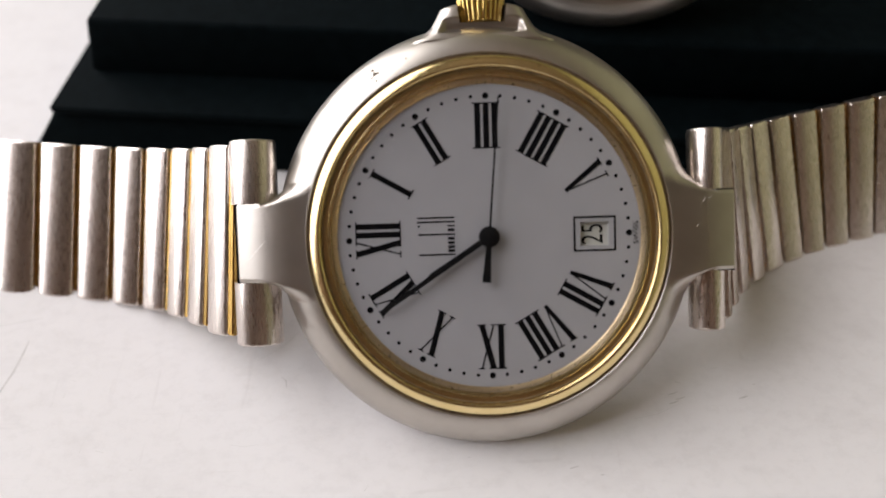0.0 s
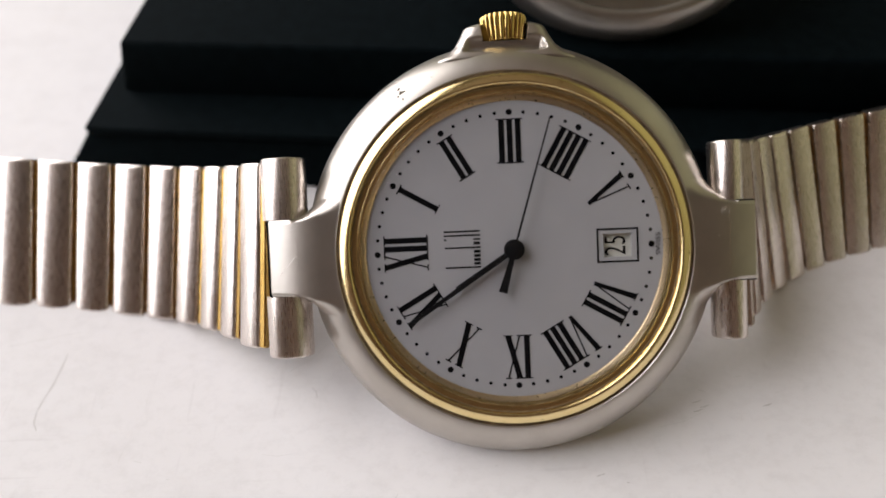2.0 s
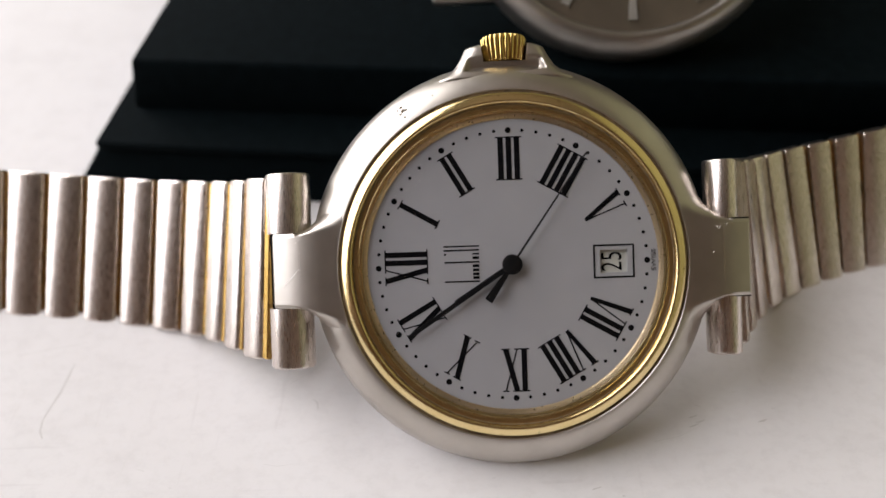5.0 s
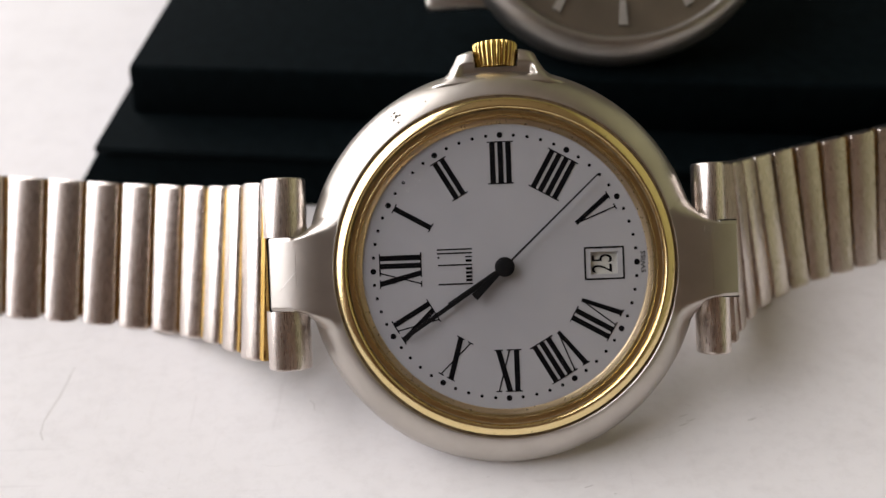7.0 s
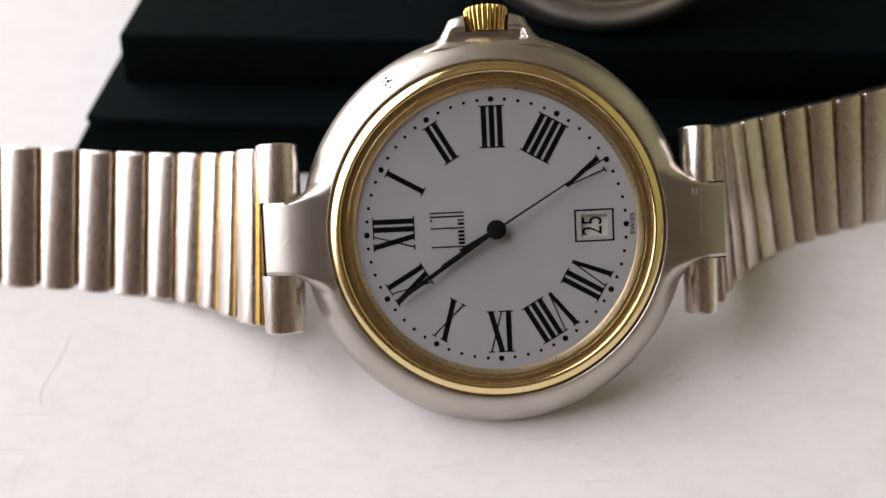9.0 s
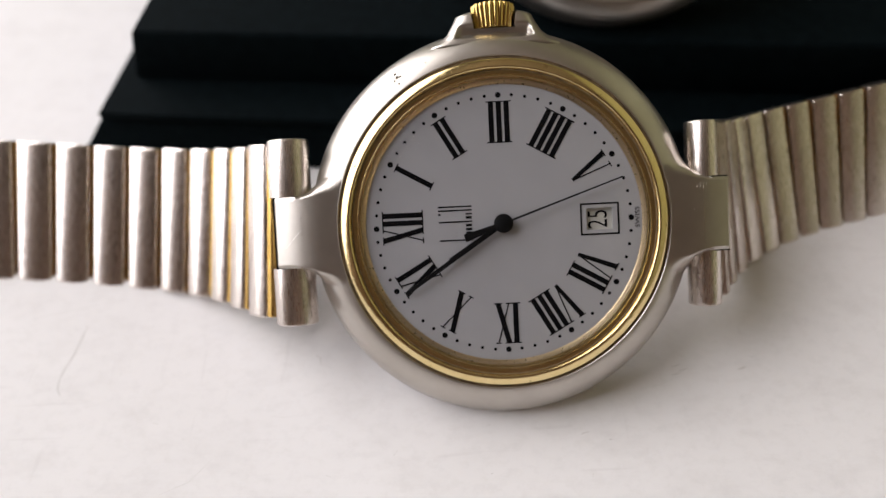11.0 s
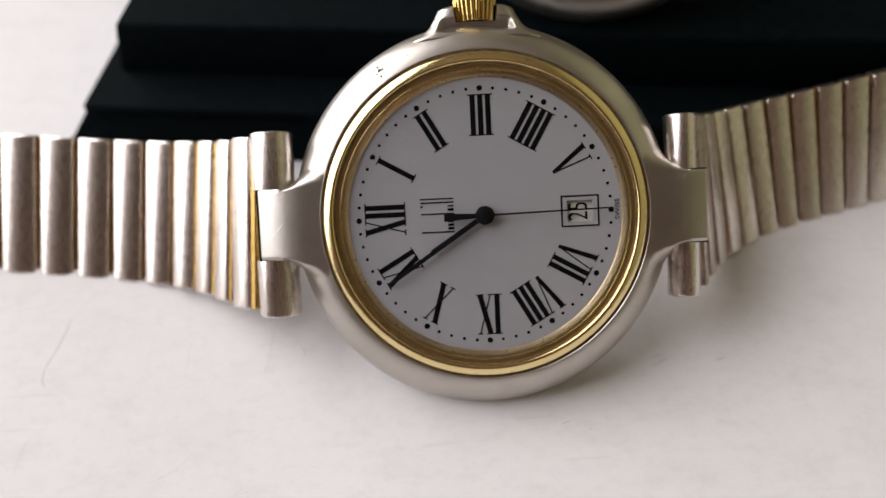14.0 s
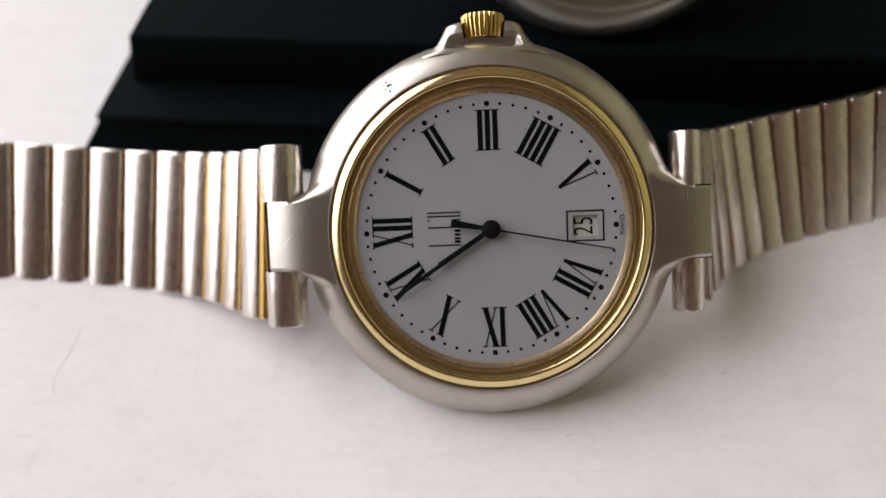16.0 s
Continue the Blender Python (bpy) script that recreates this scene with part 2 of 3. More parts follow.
def build_scuffs(table):
    rng = random.Random(5)
    scuff(table, [(-44.6, -0.2), (-44.8, -2.0), (-45.05, -3.6), (-45.5, -5.1), (-45.8, -6.4), (-45.7, -7.6), (-45.2, -8.4)], 0.2, SCUFF)
    scuff(table, [(-44.0, 2.4), (-47.5, 1.7), (-51.0, 1.0)], 0.12, SCUFF_FAINT)
    scuff(table, [(-19.4, -5.0), (-18.9, -5.4), (-18.8, -6.1)], 0.12, SCUFF)
    for x, y in ((16.3, -8.0), (16.9, -8.5), (16.2, -8.9), (22.6, -8.6)):
        scuff(table, [(x, y), (x + 0.5, y + 0.1), (x + 0.9, y + 0.25)], 0.14, SCUFF)
    for k in range(16):
        x, y, a, l = rng.uniform(-52, 52), rng.uniform(-34, -2), rng.choice((0.1, 0.9, -0.7, 1.5)) + rng.uniform(-0.3, 0.3), rng.uniform(1.5, 5.5)
        bow = rng.uniform(-0.12, 0.12) * l
        scuff(table, [(x, y), (x + 0.5 * l * math.cos(a) - bow * math.sin(a), y + 0.5 * l * math.sin(a) + bow * math.cos(a)), (x + l * math.cos(a), y + l * math.sin(a))],
              rng.uniform(0.05, 0.1), SCUFF_FAINT)
    for k in range(46):
        x, y, a, l = rng.uniform(-55, 55), rng.uniform(-36, -4), rng.uniform(-0.4, 0.4) + (1.4 if rng.random() < 0.2 else 0), rng.uniform(0.15, 0.8)
        scuff(table, [(x, y), (x + l * math.cos(a), y + l * math.sin(a))], rng.uniform(0.08, 0.22), SCUFF_FAINT if rng.random() < 0.75 else SCUFF)


# ---- the wristwatch ----
DIAL_POSE = at(0, 0, 14.0, 40, 0, 0)
CASE_TOP = [(15.03, 0.15), (15.04, 0.42), (15.12, 0.47), (15.3, 0.42), (15.9, 0.12), (16.55, -0.40), (17.2, -1.1), (17.68, -1.95), (17.98, -2.9), (18.05, -3.6)]


def case_height(r):
    for (r0, w0), (r1, w1) in zip(CASE_TOP, CASE_TOP[1:]):
        if r <= r1:
            return w0 + (w1 - w0) * max(0, (r - r0)) / (r1 - r0)
    return -9.0


def lug_ridge(u, side):
    """Height of the tongue's back: flat beside the bezel, then bending down to the bracelet."""
    start, bend, fall = (16.0, 4.5, 0.5) if side < 0 else (16.2, 5.5, 0.33)
    t = min(1.0, max(0.0, (u - start) / bend))
    return 0.46 - fall * bend * (t ** 3 - t ** 4 / 2) - fall * max(0.0, u - start - bend)


def case_lug(bm, side):
    """The broad tongue that grows out of the case towards the bracelet bar: a flat back whose flanks melt into the case."""
    nu, ns = 60, 56
    end = 21.2 if side < 0 else 20.5
    grid = []
    for i in range(nu + 1):
        u = 15.06 + (end - 15.06) * i / nu
        near = max(0.0, 19.0 - u)
        flat = 3.3 + 0.2 * near
        wide = 3.3 + 1.75 * (near / 1.75) ** 2 if u > 17.25 else min(math.sqrt(18.0 ** 2 - u * u), flat + 1.6)
        row = []
        for j in range(ns + 1):
            s = -1 + 2 * j / ns
            v = math.copysign(abs(s) ** 0.8, s) * wide
            uu = u - (15.06 - math.sqrt(15.06 ** 2 - v * v)) * (1 - i / nu) ** 3
            ridge = lug_ridge(uu, side)
            low = max(case_height(math.hypot(uu, v)) - 0.05, ridge - 0.28 - 3.4 * min(1.0, near / 1.75) ** 1.2)
            if near <= 0:
                z = ridge - 0.28 * smooth_step((abs(v) - wide + 0.3) / 0.3)
            else:
                z = low + (ridge - low) * smooth_step((wide - abs(v)) / max(0.3, wide - flat + 0.25))
            row.append((side * uu, v, z - (0.3 if i == nu else 0.05 if i == nu - 1 else 0)))
        grid.append(row)
    top = [[bm.verts.new(p) for p in row] for row in grid]
    low = [[bm.verts.new((p[0], p[1], -4.6)) for p in row] for row in grid]
    for i in range(nu):
        for j in range(ns):
            bm.faces.new((top[i][j], top[i + 1][j], top[i + 1][j + 1], top[i][j + 1]))
            bm.faces.new((low[i][j], low[i][j + 1], low[i + 1][j + 1], low[i + 1][j]))
    for i in range(nu):
        for j in (0, ns):
            bm.faces.new((top[i][j], low[i][j], low[i + 1][j], top[i + 1][j]))
    for j in range(ns):
        bm.faces.new((top[nu][j], low[nu][j], low[nu][j + 1], top[nu][j + 1]))
        bm.faces.new((top[0][j], top[0][j + 1], low[0][j + 1], low[0][j]))


def guard_half_width(y):
    pts = ((15.8, 7.0), (16.2, 6.2), (16.9, 5.0), (17.5, 4.35), (18.4, 3.85), (19.2, 3.5), (19.45, 3.2), (19.6, 2.75))
    for (y0, x0), (y1, x1) in zip(pts, pts[1:]):
        if y <= y1:
            return x0 + (x1 - x0) * (y - y0) / (y1 - y0)
    return 2.75


def smooth_step(x):
    x = min(1.0, max(0.0, x))
    return x * x * (3 - 2 * x)


def crown_guard(bm):
    """Two rounded shoulders beside the crown with a scoop carved between them."""
    nx, ny = 80, 38
    top, low = [], []
    for j in range(ny + 1):
        y = 15.8 + 3.8 * j / ny
        half = guard_half_width(y)
        rt, rl = [], []
        for i in range(nx + 1):
            s = -1 + 2 * i / nx
            x = s * half
            w = -0.42 - 0.36 * (y - 16.5) - 0.9 * abs(s) ** 8 - 0.5 * smooth_step((y - 19.2) / 0.45)
            w -= 0.5 * smooth_step((16.4 - y) / 0.6)
            scoop = smooth_step((y - 16.75 - 0.012 * x * x) / 0.3) * (1 - smooth_step((y - 17.35) / 1.1)) * smooth_step((3.75 - 0.25 * (y - 16.7) - abs(x)) / 0.55)
            w -= 0.85 * scoop
            if abs(x) < 1.85 + 0.13 * (y - 18.0) and y > 17.95:
                w = -3.2
            rt.append(bm.verts.new((x, y, w)))
            rl.append(bm.verts.new((x, y, -4.5)))
        top.append(rt)
        low.append(rl)
    for j in range(ny):
        for i in range(nx):
            bm.faces.new((top[j][i], top[j][i + 1], top[j + 1][i + 1], top[j + 1][i]))
            bm.faces.new((low[j][i], low[j + 1][i], low[j + 1][i + 1], low[j][i + 1]))
        for i in (0, nx):
            bm.faces.new((top[j][i], top[j + 1][i], low[j + 1][i], low[j][i]))
    for i in range(nx):
        for j in (0, ny):
            bm.faces.new((top[j][i], low[j][i], low[j][i + 1], top[j][i + 1]))


def fluted(bm, r, depth, flutes, y0, y1):
    """A fluted knob round the local y axis with rounded ends."""
    n = flutes * 6
    rings = []
    for y, k in ((y0, 0.82), (y0 + 0.1, 0.86), (y1 - 0.5, 0.985), (y1 - 0.22, 1.0), (y1 - 0.06, 0.96), (y1, 0.88)):
        ring = []
        for i in range(n):
            a = 2 * math.pi * i / n
            cut = (1.0, 0.35, 0.0, 0.0, 0.0, 0.35)[i % 6] if y0 < y < y1 else 0.6
            rr = (r - depth * cut) * k
            ring.append(bm.verts.new((rr * math.cos(a), y, rr * math.sin(a))))
        rings.append(ring)
    for p, q in zip(rings, rings[1:]):
        for i in range(n):
            bm.faces.new((p[i], p[(i + 1) % n], q[(i + 1) % n], q[i]))
    bm.faces.new(rings[0])
    bm.faces.new(rings[-1][::-1])
    return bm


NUMERALS = {12: "XII", 1: "I", 2: "II", 3: "III", 4: "IIII", 5: "V", 7: "VII", 8: "VIII", 9: "IX", 10: "X", 11: "XI"}
WIDE = {"I": 0.70, "V": 1.62, "X": 1.55}


def numeral(bm, text, r0=7.35, r1=11.0):
    """A Roman numeral with hairlines and serifs, its foot at y = r0."""
    thick, thin, serif = 0.47, 0.12, 0.11
    x = -sum(WIDE[c] for c in text) / 2
    for c in text:
        w = WIDE[c]
        m = x + w / 2
        if c == "I":
            stroke(bm, m, r0, m, r1, thick)
            for y in (r0, r1):
                stroke(bm, m - 0.44, y, m + 0.44, y, serif, z1=0.019)
        elif c == "V":
            stroke(bm, m - 0.52, r1, m + 0.10, r0, thick, width_end=0.34)
            stroke(bm, m + 0.66, r1, m + 0.16, r0 + 0.25, thin, z1=0.018)
            stroke(bm, m - 0.88, r1, m - 0.16, r1, serif, z1=0.019)
            stroke(bm, m + 0.38, r1, m + 0.94, r1, serif, z1=0.019)
        else:
            stroke(bm, m - 0.46, r1, m + 0.46, r0, thick)
            stroke(bm, m + 0.52, r1, m - 0.52, r0, thin, z1=0.018)
            for y, s in ((r1, -1), (r0, 1)):
                stroke(bm, m + s * 0.46 - 0.38, y, m + s * 0.46 + 0.38, y, serif, z1=0.019)
                stroke(bm, m - s * 0.52 - 0.26, y, m - s * 0.52 + 0.26, y, serif, z1=0.017)
        x += w
    return bm


def hour_angle(h):
    return 180.0 - 30.0 * h


# bracelet, joint by joint: middle of the link edge (u, v, w) and the edge itself from foot to top (du, dv, dw)
LEFT_JOINTS = [
    (-22.55, 0.25, -3.61, 0.38, 16.98, 0.02), (-25.40, 0.51, -5.84, 0.39, 16.35, 0.02), (-27.78, 0.89, -7.98, 0.44, 15.89, 0.09),
    (-30.35, 1.28, -9.86, 0.52, 15.56, 0.20), (-33.36, 1.65, -11.37, 0.65, 15.35, 0.33), (-36.85, 2.03, -12.48, 0.83, 15.21, 0.47),
    (-40.72, 2.43, -13.21, 1.04, 15.15, 0.59), (-44.88, 2.87, -13.65, 1.27, 15.13, 0.69), (-49.24, 3.34, -13.93, 1.50, 15.15, 0.76),
    (-53.78, 3.80, -14.17, 1.73, 15.18, 0.81), (-58.48, 4.22, -14.47, 1.91, 15.23, 0.82), (-63.29, 4.62, -14.83, 2.02, 15.28, 0.81),
    (-67.99, 5.05, -15.09, 2.03, 15.33, 0.79),
]
RIGHT_JOINTS = [
    (21.09, 0.30, -3.63, -0.18, 17.11, -0.03), (22.19, 0.61, -5.76, -0.43, 16.49, 0.32), (23.75, 1.12, -8.21, -0.64, 15.90, 0.75),
    (25.57, 1.72, -10.36, -0.84, 15.36, 1.24), (27.57, 2.36, -11.98, -1.06, 14.89, 1.76), (29.76, 2.98, -13.05, -1.32, 14.50, 2.31),
    (32.15, 3.56, -13.66, -1.62, 14.20, 2.86), (34.76, 4.10, -14.00, -1.98, 13.96, 3.42), (37.55, 4.63, -14.21, -2.39, 13.79, 3.98),
    (40.45, 5.17, -14.42, -2.85, 13.65, 4.55), (43.38, 5.75, -14.69, -3.33, 13.51, 5.12), (46.23, 6.34, -14.99, -3.82, 13.32, 5.72),
    (48.96, 6.91, -15.25, -4.27, 13.04, 6.35), (51.63, 7.30, -15.38, -4.67, 12.60, 7.05),
]


def link_meshes(length, height, gap, sunk, bulge):
    """One steel rib and the gilt strip beside it; x runs away from the case, z out of the bracelet."""
    g = gap * length
    a, b = g, length - 0.03
    crown = bulge * (b - a)
    arc = [(a + (b - a) * (0.5 - 0.5 * math.cos(math.pi * k / 16)), -crown * abs(math.cos(math.pi * k / 16)) ** 2) for k in range(17)]
    prof = [(a, -1.5), (a, -crown - 0.22), (a + 0.02, -crown - 0.08)] + [(x, z) for x, z in arc if a + 0.05 < x < b - 0.05]
    prof += [(b - 0.02, -crown - 0.08), (b, -crown - 0.22), (b, -1.5)]
    bm = bmesh.new()
    rings = []
    h = height / 2
    for y, inset in ((-h, 0.16), (-h + 0.14, 0.02), (-h + 0.3, 0.0), (0.0, 0.0), (h - 0.3, 0.0), (h - 0.14, 0.02), (h, 0.16)):
        rings.append([bm.verts.new((min(max(x, g + inset * 0.5), length - 0.03 - inset * 0.5), y, max(z - inset, -1.5) if z > -1.5 else z)) for x, z in prof])
    n = len(prof)
    for a, b in zip(rings, rings[1:]):
        for i in range(n):
            bm.faces.new((a[i], a[(i + 1) % n], b[(i + 1) % n], b[i]))
    bm.faces.new(rings[0][::-1])
    bm.faces.new(rings[-1])
    rib = mesh_of("rib", bm, STEEL)
    bm = bmesh.new()
    box(bm, -0.02, g + 0.02, -h + 0.12, h - 0.12, -1.5, -sunk)
    bmesh.ops.bevel(bm, geom=[e for e in bm.edges if all(q.co.z > -sunk - 0.1 for q in e.verts)], offset=0.12, segments=2, affect="EDGES")
    return rib, mesh_of("gold_strip", bm, GOLD_STRIP)


def bracelet(watch, joints):
    for k, (a, b) in enumerate(zip(joints, joints[1:])):
        pa, pb = Vector(a[:3]), Vector(b[:3])
        x = pb - pa
        length = x.length
        y = Vector(a[3:]) + Vector(b[3:])
        height = y.length / 2
        x.normalize()
        y = (y - x * y.dot(x)).normalized()
        z = x.cross(y)
        if z.z + 0.3 * abs(z.x) < 0:
            y, z = -y, -z
        m = Matrix((x, y, z)).transposed().to_4x4()
        # the lower edge is lengthened below the joint line to fit the camera's view
        drop = 0.34 if pa.x < 0 else 0.24
        height += drop
        m.translation = (pa - (y if y.y > 0 else -y) * drop / 2) * MM
        # near the case, mostly left, ribs open on the gilt to fit the camera's view
        open_up = max(0.0, 1 - k / 4.5) * (1.0 if pa.x < 0 else 0.25)
        rib, strip = link_meshes(length, height, 0.13 + 0.08 * min(1, 1.6 * open_up), 0.75 - 0.35 * min(1, 1.6 * open_up), 0.10 if pa.x < 0 else 0.06)
        link = part("bracelet_link", rib, None, watch, "", m)
        part("gold_strip", strip, None, link, "thin gilt strip between steel links")


def second_hand_rows():
    """The hand waits, then jumps a second forward."""
    rows, value = [], 15.85
    turn = lambda s: pose(0, 0, 1.0 * MM, 0, 0, 180.0 - 6.0 * s)
    rows.append((0.0, turn(value)))
    for k in range(16):
        rows.append((k + 0.267, turn(value)))
        value += 1
        rows.append((k + 0.367, turn(value)))
    rows.append((16.0, turn(value)))
    return rows


def hair_line(parent, points, width, mat):
    """A fine raised burr with two slanting sides along points of a surface."""
    bm = bmesh.new()
    d = Vector(points[-1]) - Vector(points[0])
    n = Vector((-d.y, d.x, 0)).normalized() * width / 2
    rings = []
    for k, p in enumerate(points):
        taper = 0.35 if k in (0, len(points) - 1) else 1.0
        rings.append([bm.verts.new(Vector(p) + side * taper * n + Vector((0, 0, z))) for side, z in ((1, -0.02), (0, 0.012 + 0.3 * width), (-1, -0.02))])
    for a, b in zip(rings, rings[1:]):
        for k in range(3):
            bm.faces.new((a[k], a[(k + 1) % 3], b[(k + 1) % 3], b[k]))
    bm.faces.new(rings[0])
    bm.faces.new(rings[-1][::-1])
    part("scratch", bm, mat, parent, smooth=False)


def lug_line(parent, side, a, b, width, mat):
    """A burr along the curved back of a tongue."""
    steps = [(a[0] + (b[0] - a[0]) * k / 8, a[1] + (b[1] - a[1]) * k / 8) for k in range(9)]
    hair_line(parent, [(side * u, v, lug_ridge(u, side)) for u, v in steps], width, mat)


def build_watch():
    w = thing("wristwatch", "two-tone steel and gold wristwatch tilted on its side on a table", "wristwatch", DIAL_POSE)
    bm = lathe(bmesh.new(), CASE_TOP + [(17.9, -4.1), (17.3, -4.7), (16.2, -5.1), (14.0, -5.8), (0, -5.9), (0, -1.2), (13.0, -1.2), (13.2, 0.12)], 160, True)
    for q in bm.verts:
        k = smooth_step((math.hypot(q.co.x, q.co.y) - 15.3) / 1.9)
        q.co.x, q.co.y = q.co.x - 0.12 * k, q.co.y * (1 + 0.007 * k)
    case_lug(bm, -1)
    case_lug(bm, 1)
    crown_guard(bm)
    case = part("case", bm, CASE_STEEL, w, "satin steel round case with broad tongue lugs")
    for side, a, b, wd in ((-1, (20.1, -1.4), (18.5, 0.24), 0.075), (-1, (18.45, 1.9), (18.46, -1.0), 0.03), (-1, (18.9, 2.4), (18.2, 2.9), 0.03),
                           (1, (17.4, 2.3), (17.45, 2.8), 0.03), (1, (17.7, 2.35), (17.78, 2.9), 0.03), (1, (18.0, 2.3), (18.1, 2.8), 0.03), (1, (18.3, 2.5), (18.36, 2.95), 0.03),
                           (1, (17.1, 0.42), (17.2, 0.5), 0.06)):
        lug_line(case, side, a, b, wd, SCRATCH)
    lug_line(case, 1, (18.05, -2.7), (18.051, 2.7), 0.03, SEAM)
    # a cluster of small dents on the shoulder
    for u, v, r in ((-9.2, 13.95, 0.17), (-9.0, 13.6, 0.21), (-9.25, 13.3, 0.12), (-8.72, 13.72, 0.12), (-9.5, 13.7, 0.09), (-8.85, 13.05, 0.11), (-6.4, 14.85, 0.09), (-10.6, 12.4, 0.07)):
        part("dent", lathe(bmesh.new(), [(0, r * 0.05), (r * 0.35, r * 0.07), (r * 0.6, r * 0.2), (r * 0.8, r * 0.16), (r, -r * 0.4)], 14), CASE_STEEL, case, "",
             at(u, v, case_height(math.hypot(u + 0.09, v - 0.09)) + 0.01, 0, 0, 40 * u))
    # black boxes that put shade into the gaps between lug, bars and the first link
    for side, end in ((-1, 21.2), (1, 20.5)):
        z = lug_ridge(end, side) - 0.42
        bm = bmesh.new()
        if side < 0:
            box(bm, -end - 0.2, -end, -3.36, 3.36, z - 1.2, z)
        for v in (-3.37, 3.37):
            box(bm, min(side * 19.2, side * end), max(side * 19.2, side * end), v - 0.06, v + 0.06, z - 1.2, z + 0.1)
        part("gap_shade", bm, INK, case, "black filler painted as shade in the joint gap", smooth=False)
    # gilt bezel: a rounded outer ring, a groove and a thin inner lip that falls to the dial
    prof = [(14.80, 0.15), (14.80, 0.48), (14.77, 0.57), (14.66, 0.665), (14.46, 0.79), (14.27, 0.89), (14.10, 0.965), (14.00, 0.985), (13.92, 0.96), (13.86, 0.89),
            (13.82, 0.78), (13.79, 0.60), (13.72, 0.58), (13.62, 0.60), (13.40, 0.555), (13.32, 0.55), (13.29, 0.585), (13.25, 0.595), (13.21, 0.58), (13.18, 0.53), (13.05, 0.50),
            (13.01, 0.44), (13.0, 0.1)]
    part("bezel", lathe(bmesh.new(), prof, 192, True), GOLD, w, "polished gold bezel with worn edge")
    part("bezel_seam", lathe(bmesh.new(), [(14.79, 0.16), (14.79, 0.36), (14.84, 0.32), (14.98, 0.31), (15.05, 0.38), (15.05, 0.16)], 160, True), SEAM, w, "dark grimy seam round the bezel")
    # brown ring: grime plus the groove's dark reflections put into its colour
    ring = [(13.80, 0.45), (13.79, 0.625), (13.76, 0.635), (13.715, 0.625), (13.69, 0.605), (13.69, 0.45)]
    part("groove_grime_reflection", lathe(bmesh.new(), ring, 160, True), SEAM, w, "brown ring for grime and dark reflections in the bezel groove")
    steps = [(12.98, 0.42), (12.90, 0.40), (12.86, 0.28), (12.79, 0.25), (12.75, 0.15), (12.70, 0.10), (12.64, 0.04), (12.56, 0.01), (12.52, -0.2), (12.98, -0.2)]
    part("inner_rim", lathe(bmesh.new(), steps, 160, True), RIM_GOLD, w, "gold stepped rim falling to the dial")
    cr = part("crystal", lathe(bmesh.new(), [(0, 0.90), (12.5, 0.90), (12.85, 0.75), (12.97, 0.5), (12.9, 0.48), (12.7, 0.62), (0, 0.78)], 96), CRYSTAL, w, "clear flat watch glass")
    cr.visible_shadow = False
    for u, v, r in ((3.3, 1.26, 0.06), (-3.9, 1.62, 0.05), (6.1, -4.4, 0.035), (-1.2, 6.3, 0.03), (2.2, -7.6, 0.03)):
        part("dust_speck", lathe(bmesh.new(), [(0, r * 0.5), (r * 0.8, r * 0.3), (r, 0)], 8), PALE, cr, "", at(u, v, 0.902))
    # dial with a window for the date
    bm = bmesh.new()
    n, cx, hw, hh = 96, 8.75, 1.18, 0.98
    outer = [bm.verts.new((12.72 * math.cos(2 * math.pi * (i + 0.5) / n), 12.72 * math.sin(2 * math.pi * (i + 0.5) / n), 0)) for i in range(n)]
    inner = [bm.verts.new((cx + x * hw, y * hh, 0)) for x, y in ((-1, -1), (1, -1), (1, 1), (-1, 1))]
    edges = [bm.edges.new((l[i], l[(i + 1) % len(l)])) for l in (outer, inner) for i in range(len(l))]
    bmesh.ops.triangle_fill(bm, use_beauty=True, edges=edges)
    geo = bmesh.ops.extrude_face_region(bm, geom=list(bm.faces))
    bmesh.ops.translate(bm, vec=(0, 0, -0.3), verts=[g for g in geo["geom"] if isinstance(g, bmesh.types.BMVert)])
    dial = part("dial", bm, ENAMEL, w, "white lacquered dial", smooth=False)
    for h, text in NUMERALS.items():
        part("numeral", numeral(bmesh.new(), text), INK, dial, "", pose(0, 0, 0.004 * MM, 0, 0, hour_angle(h) - 90), smooth=False)
    small = mesh_of("minute_dot", lathe(bmesh.new(), [(0, 0.015), (0.145, 0.015), (0.15, -0.005)], 14), INK, False)
    large = mesh_of("hour_dot", lathe(bmesh.new(), [(0, 0.015), (0.255, 0.015), (0.26, -0.005)], 18), INK, False)
    for k in range(60):
        a = radians(hour_angle(k / 5))
        part("hour_dot" if k % 5 == 0 else "minute_dot", large if k % 5 == 0 else small, INK, dial, "", at(11.6 * math.cos(a), 11.6 * math.sin(a), 0.006))
    bm = bmesh.new()
    fw, fh, lw = 1.68, 1.38, 0.15
    for s in (-1, 1):
        box(bm, cx + s * fw - lw / 2, cx + s * fw + lw / 2, -fh - lw / 2, fh + lw / 2, 0, 0.02)
        box(bm, cx - fw + lw / 2, cx + fw - lw / 2, s * fh - lw / 2, s * fh + lw / 2, 0, 0.02)
    part("date_frame", bm, INK, dial, "", at(0, 0, 0.004), smooth=False)
    part("date_disc", box(bmesh.new(), cx - 1.6, cx + 1.6, -1.4, 1.4, -0.55, -0.36), DATE_CARD, w, "cream date disc", smooth=False)
    part("date_digits", lettering("25", 1.78, INK, "date_digits", 0.012), INK, w, "black printed date 25", at(cx - 0.05, -0.02, -0.345, 0, 0, 90) @ Matrix.Diagonal((0.70, 1.0, 1, 1)))
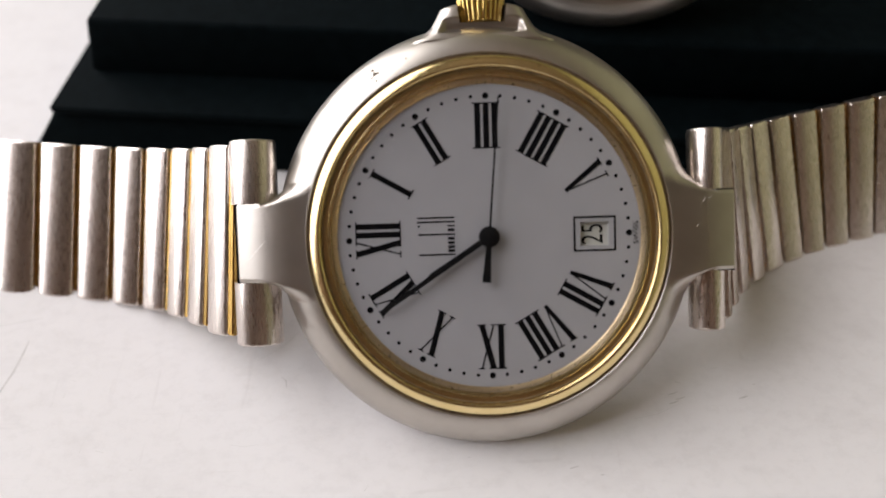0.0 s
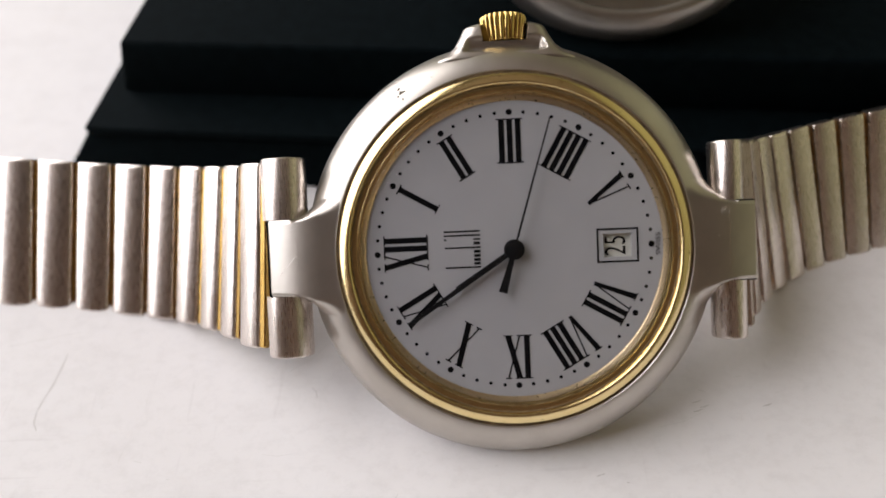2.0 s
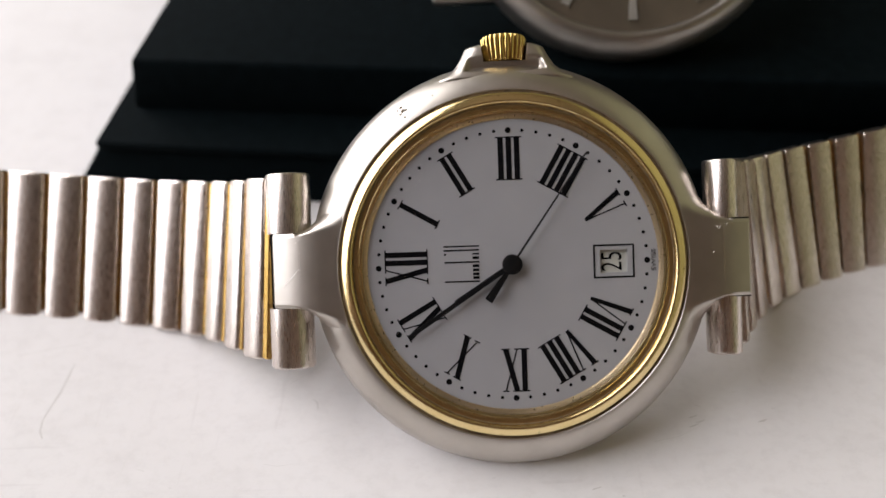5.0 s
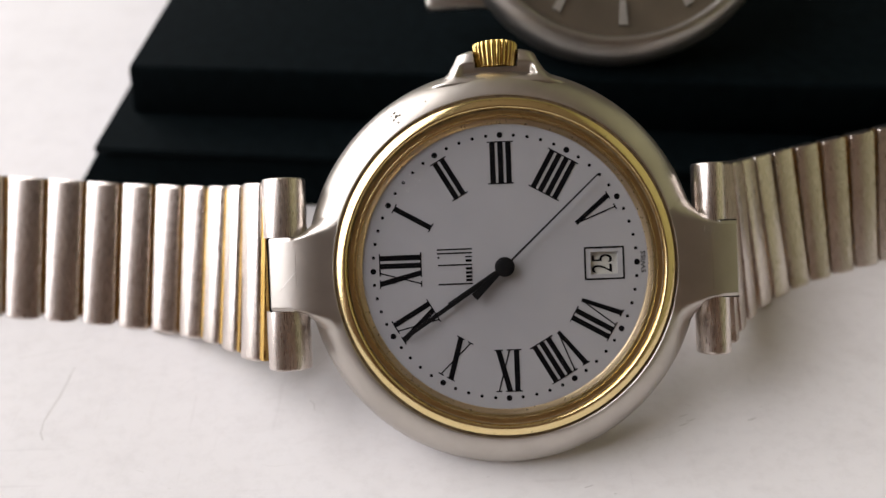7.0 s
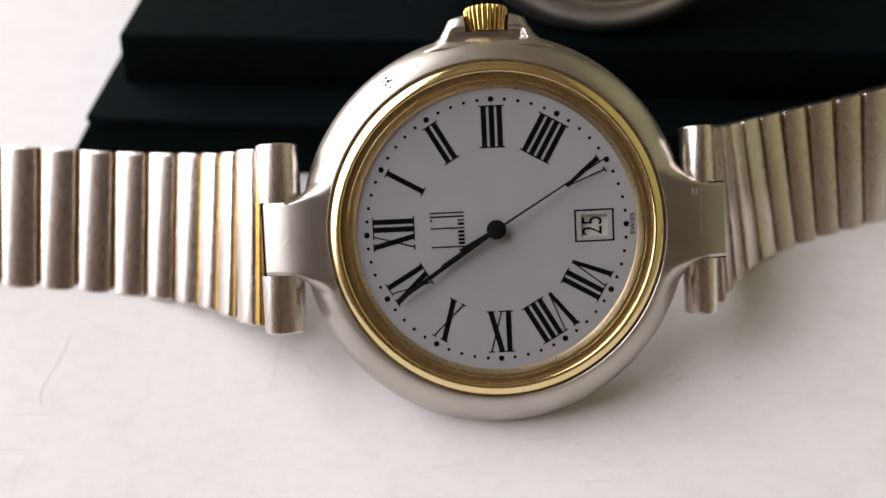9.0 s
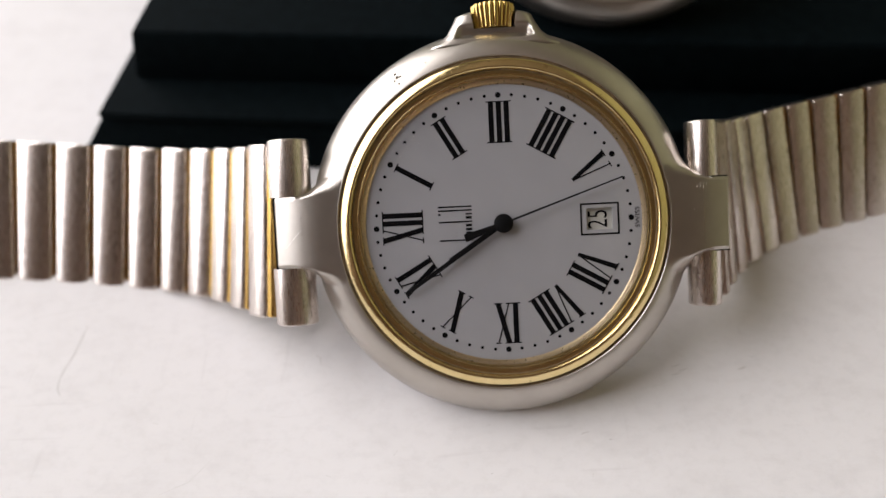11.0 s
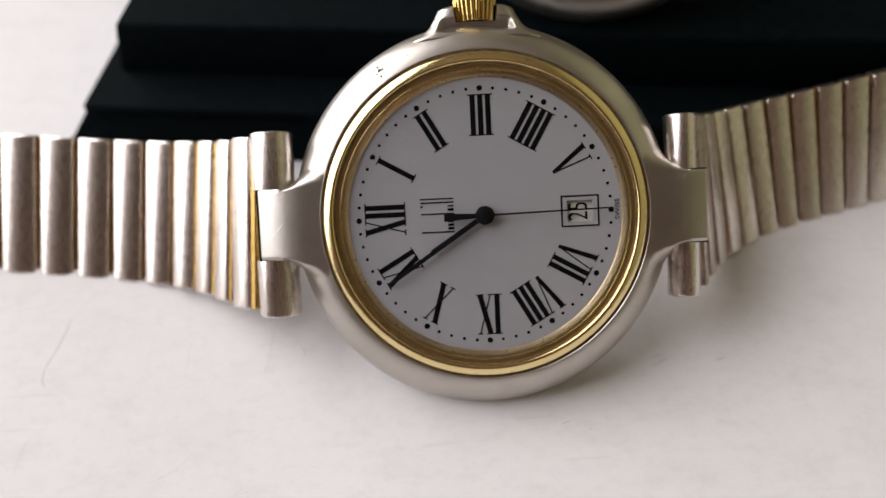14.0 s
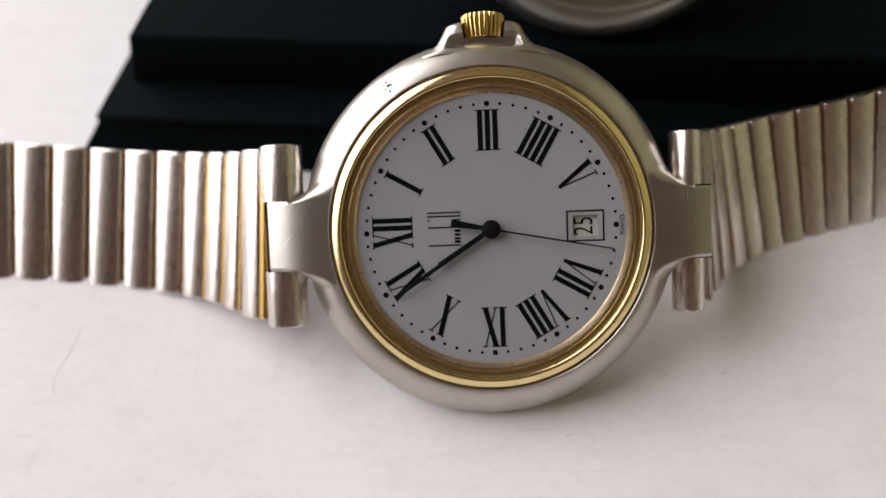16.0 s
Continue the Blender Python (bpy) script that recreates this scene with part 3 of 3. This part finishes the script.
    part("dial_lettering", lettering("SWISS", 0.40, INK, "dial_lettering", 0.0), INK, dial, "small printed word SWISS", at(12.16, 0.0, 0.016, 0, 0, 90) @ Matrix.Diagonal((1.25, 1, 1, 1)))
    # the mark on the dial, as plain long and short bars
    bm = bmesh.new()
    for v, a, b, t in ((1.70, -5.9, -2.82, 0.13), (1.36, -5.9, -2.82, 0.13), (1.02, -5.88, -5.7, 0.16), (1.02, -3.4, -2.82, 0.13), (0.32, -5.85, -2.82, 0.13), (-1.36, -5.85, -2.82, 0.13)):
        box(bm, a, b, v - t / 2, v + t / 2, 0, 0.02)
    for v in (0.68, -0.02, -0.38, -0.72, -1.04):
        box(bm, -3.4, -2.85, v - 0.115, v + 0.115, 0, 0.02)
    part("maker_mark", bm, INK, dial, "black mark of long and short bars", at(0, 0, 0.004), smooth=False)
    # hands
    bm = bmesh.new()
    stroke(bm, 0, 0, 5.9, 0, 0.46, 0, 0.12, 0.50)
    part("hour_hand", rounded(bm, 0.03, 1), HAND_BLACK, w, "black baton hour hand", at(0, 0, 0.28, 0, 0, 180 - 30 * 10.905))
    bm = bmesh.new()
    stroke(bm, 0, 0, 10.9, 0, 0.46, 0, 0.12, 0.36)
    part("minute_hand", rounded(bm, 0.03, 1), HAND_BLACK, w, "black baton minute hand", at(0, 0, 0.46, 0, 0, 180 - 30 * 10.885))
    bm = bmesh.new()
    stroke(bm, 0, 0, 11.45, 0, 0.19, -0.05, 0.02, 0.13)
    stroke(bm, 0, 0, -3.75, 0, 0.34, -0.05, 0.03, 0.74)
    lathe(bm, [(0, 0.12), (0.62, 0.12), (0.85, 0.02), (0.88, -0.1), (0.88, -0.4), (0, -0.4)], 40)
    bmesh.ops.translate(bm, vec=(0, 0, -0.36), verts=bm.verts)
    second = part("second_hand", bm, HAND_BLACK, w, "thin black sweep hand with a flared tail")
    # crown
    crown = part("crown", fluted(bmesh.new(), 2.06, 0.18, 24, 17.98, 20.3), CROWN_GOLD, w, "fluted gold crown", at(0, 0, -2.9))
    part("crown_stem", fluted(bmesh.new(), 1.0, 0.0, 6, 16.0, 17.9), GOLD, w, "", at(0, 0, -2.9))
    # the bars that carry the bracelet
    for side, u, rx, top in ((-1, 19.95, 2.0, 8.8), (1, 18.9, 1.5, 8.6)):
        for s in (-1, 1):
            bm = bmesh.new()
            rings = []
            nseg = 28
            for y, k in ((3.36, 1.0), (top - 0.25, 1.0), (top - 0.1, 0.97), (top, 0.88)):
                rings.append([bm.verts.new((side * u + rx * k * math.cos(2 * math.pi * i / nseg), s * y, -2.75 + 1.75 * k * math.sin(2 * math.pi * i / nseg))) for i in range(nseg)])
            for p, q in zip(rings, rings[1:]):
                for i in range(nseg):
                    bm.faces.new((p[i], p[(i + 1) % nseg], q[(i + 1) % nseg], q[i]))
            bm.faces.new(rings[0])
            bm.faces.new(rings[-1])
            part("bracelet_bar", bm, STEEL, w, "rounded steel end bar")
    bracelet(w, LEFT_JOINTS)
    bracelet(w, RIGHT_JOINTS)
    return second


# ---- the presentation box and the watch on it ----
BOX_POSE = at(-47.3, 25.5, 0, 0, 0, -6.7)


def build_box():
    b = thing("watch_box", "dark green leatherette presentation box with stepped edges", "box", BOX_POSE)
    part("base", rounded(frustum(bmesh.new(), (-5.0, 128, -1.3, 95), (-0.2, 123, 0.6, 92), 0, 5.9), 0.5), LEATHERETTE, b)
    part("ledge", rounded(box(bmesh.new(), 0, 123, 0, 92, 6.15, 7.2), 0.35), LEATHERETTE, b)
    part("inner_step", box(bmesh.new(), 1.5, 121, 1.5, 90, 5.8, 6.2), LEATHERETTE, b, smooth=False)
    part("tray", rounded(frustum(bmesh.new(), (2.4, 120, 6.45, 88), (4.6, 118, 6.6, 86), 7.15, 14.2), 0.6), LEATHERETTE, b)


def build_second_watch():
    R = 18.0
    m = at(14.4, 25.3 + 0.766 * R, 16.4 + 0.643 * R, 40, 0, 0)
    w = thing("second_wristwatch", "steel wristwatch with a taupe dial resting on the box", "wristwatch", m)
    part("case", lathe(bmesh.new(), [(16.3, 0.9), (16.9, 0.6), (17.6, -0.5), (18.0, -2.2), (17.6, -4.2), (16, -5.2), (0, -5.4), (0, -0.8), (16.0, -0.8)], 96, True), SHADED_STEEL, w)
    part("bezel", lathe(bmesh.new(), [(15.55, -0.2), (15.6, 0.75), (15.8, 1.0), (16.1, 1.08), (16.5, 1.0), (16.8, 0.72), (16.8, 0.0)], 96, True), SHADED_STEEL, w, "polished steel bezel")
    part("dial", lathe(bmesh.new(), [(0, 0), (15.58, 0), (15.58, -0.4), (0, -0.4)], 72), TAUPE, w, "taupe dial", smooth=False)
    bar = bmesh.new()
    prism(bar, [(-0.28, 11.6), (0.28, 11.6), (0.48, 14.2), (-0.48, 14.2)], 0, 0.2)
    me = mesh_of("hour_marker", bar, PALE, False)
    for k in range(12):
        part("hour_marker", me, PALE, w, "", pose(0, 0, 0.004 * MM, 0, 0, 30 * k))
    for k, (a, l, wd) in enumerate(((200, 8.5, 1.0), (310, 12.0, 0.7))):
        bm = bmesh.new()
        stroke(bm, 0, 0, l, 0, wd, 0, 0.15)
        part("hour_hand" if k == 0 else "minute_hand", bm, PALE, w, "", at(0, 0, 0.3 + 0.25 * k, 0, 0, a), smooth=False)
    cr = part("crystal", lathe(bmesh.new(), [(0, 1.0), (15.55, 0.85), (15.55, 0.7), (0, 0.8)], 64), CRYSTAL, w)
    cr.visible_shadow = False
    bm = bmesh.new()
    box(bm, -21.2, -12.5, -10.6, -7.0, -4.9, -2.9)
    part("lug", rounded(bm, 0.8), SHADED_STEEL, w)


def motions():
    walk(SECOND_HAND, second_hand_rows())


build_room()
build_table()
build_box()
build_second_watch()
SECOND_HAND = build_watch()
motions()
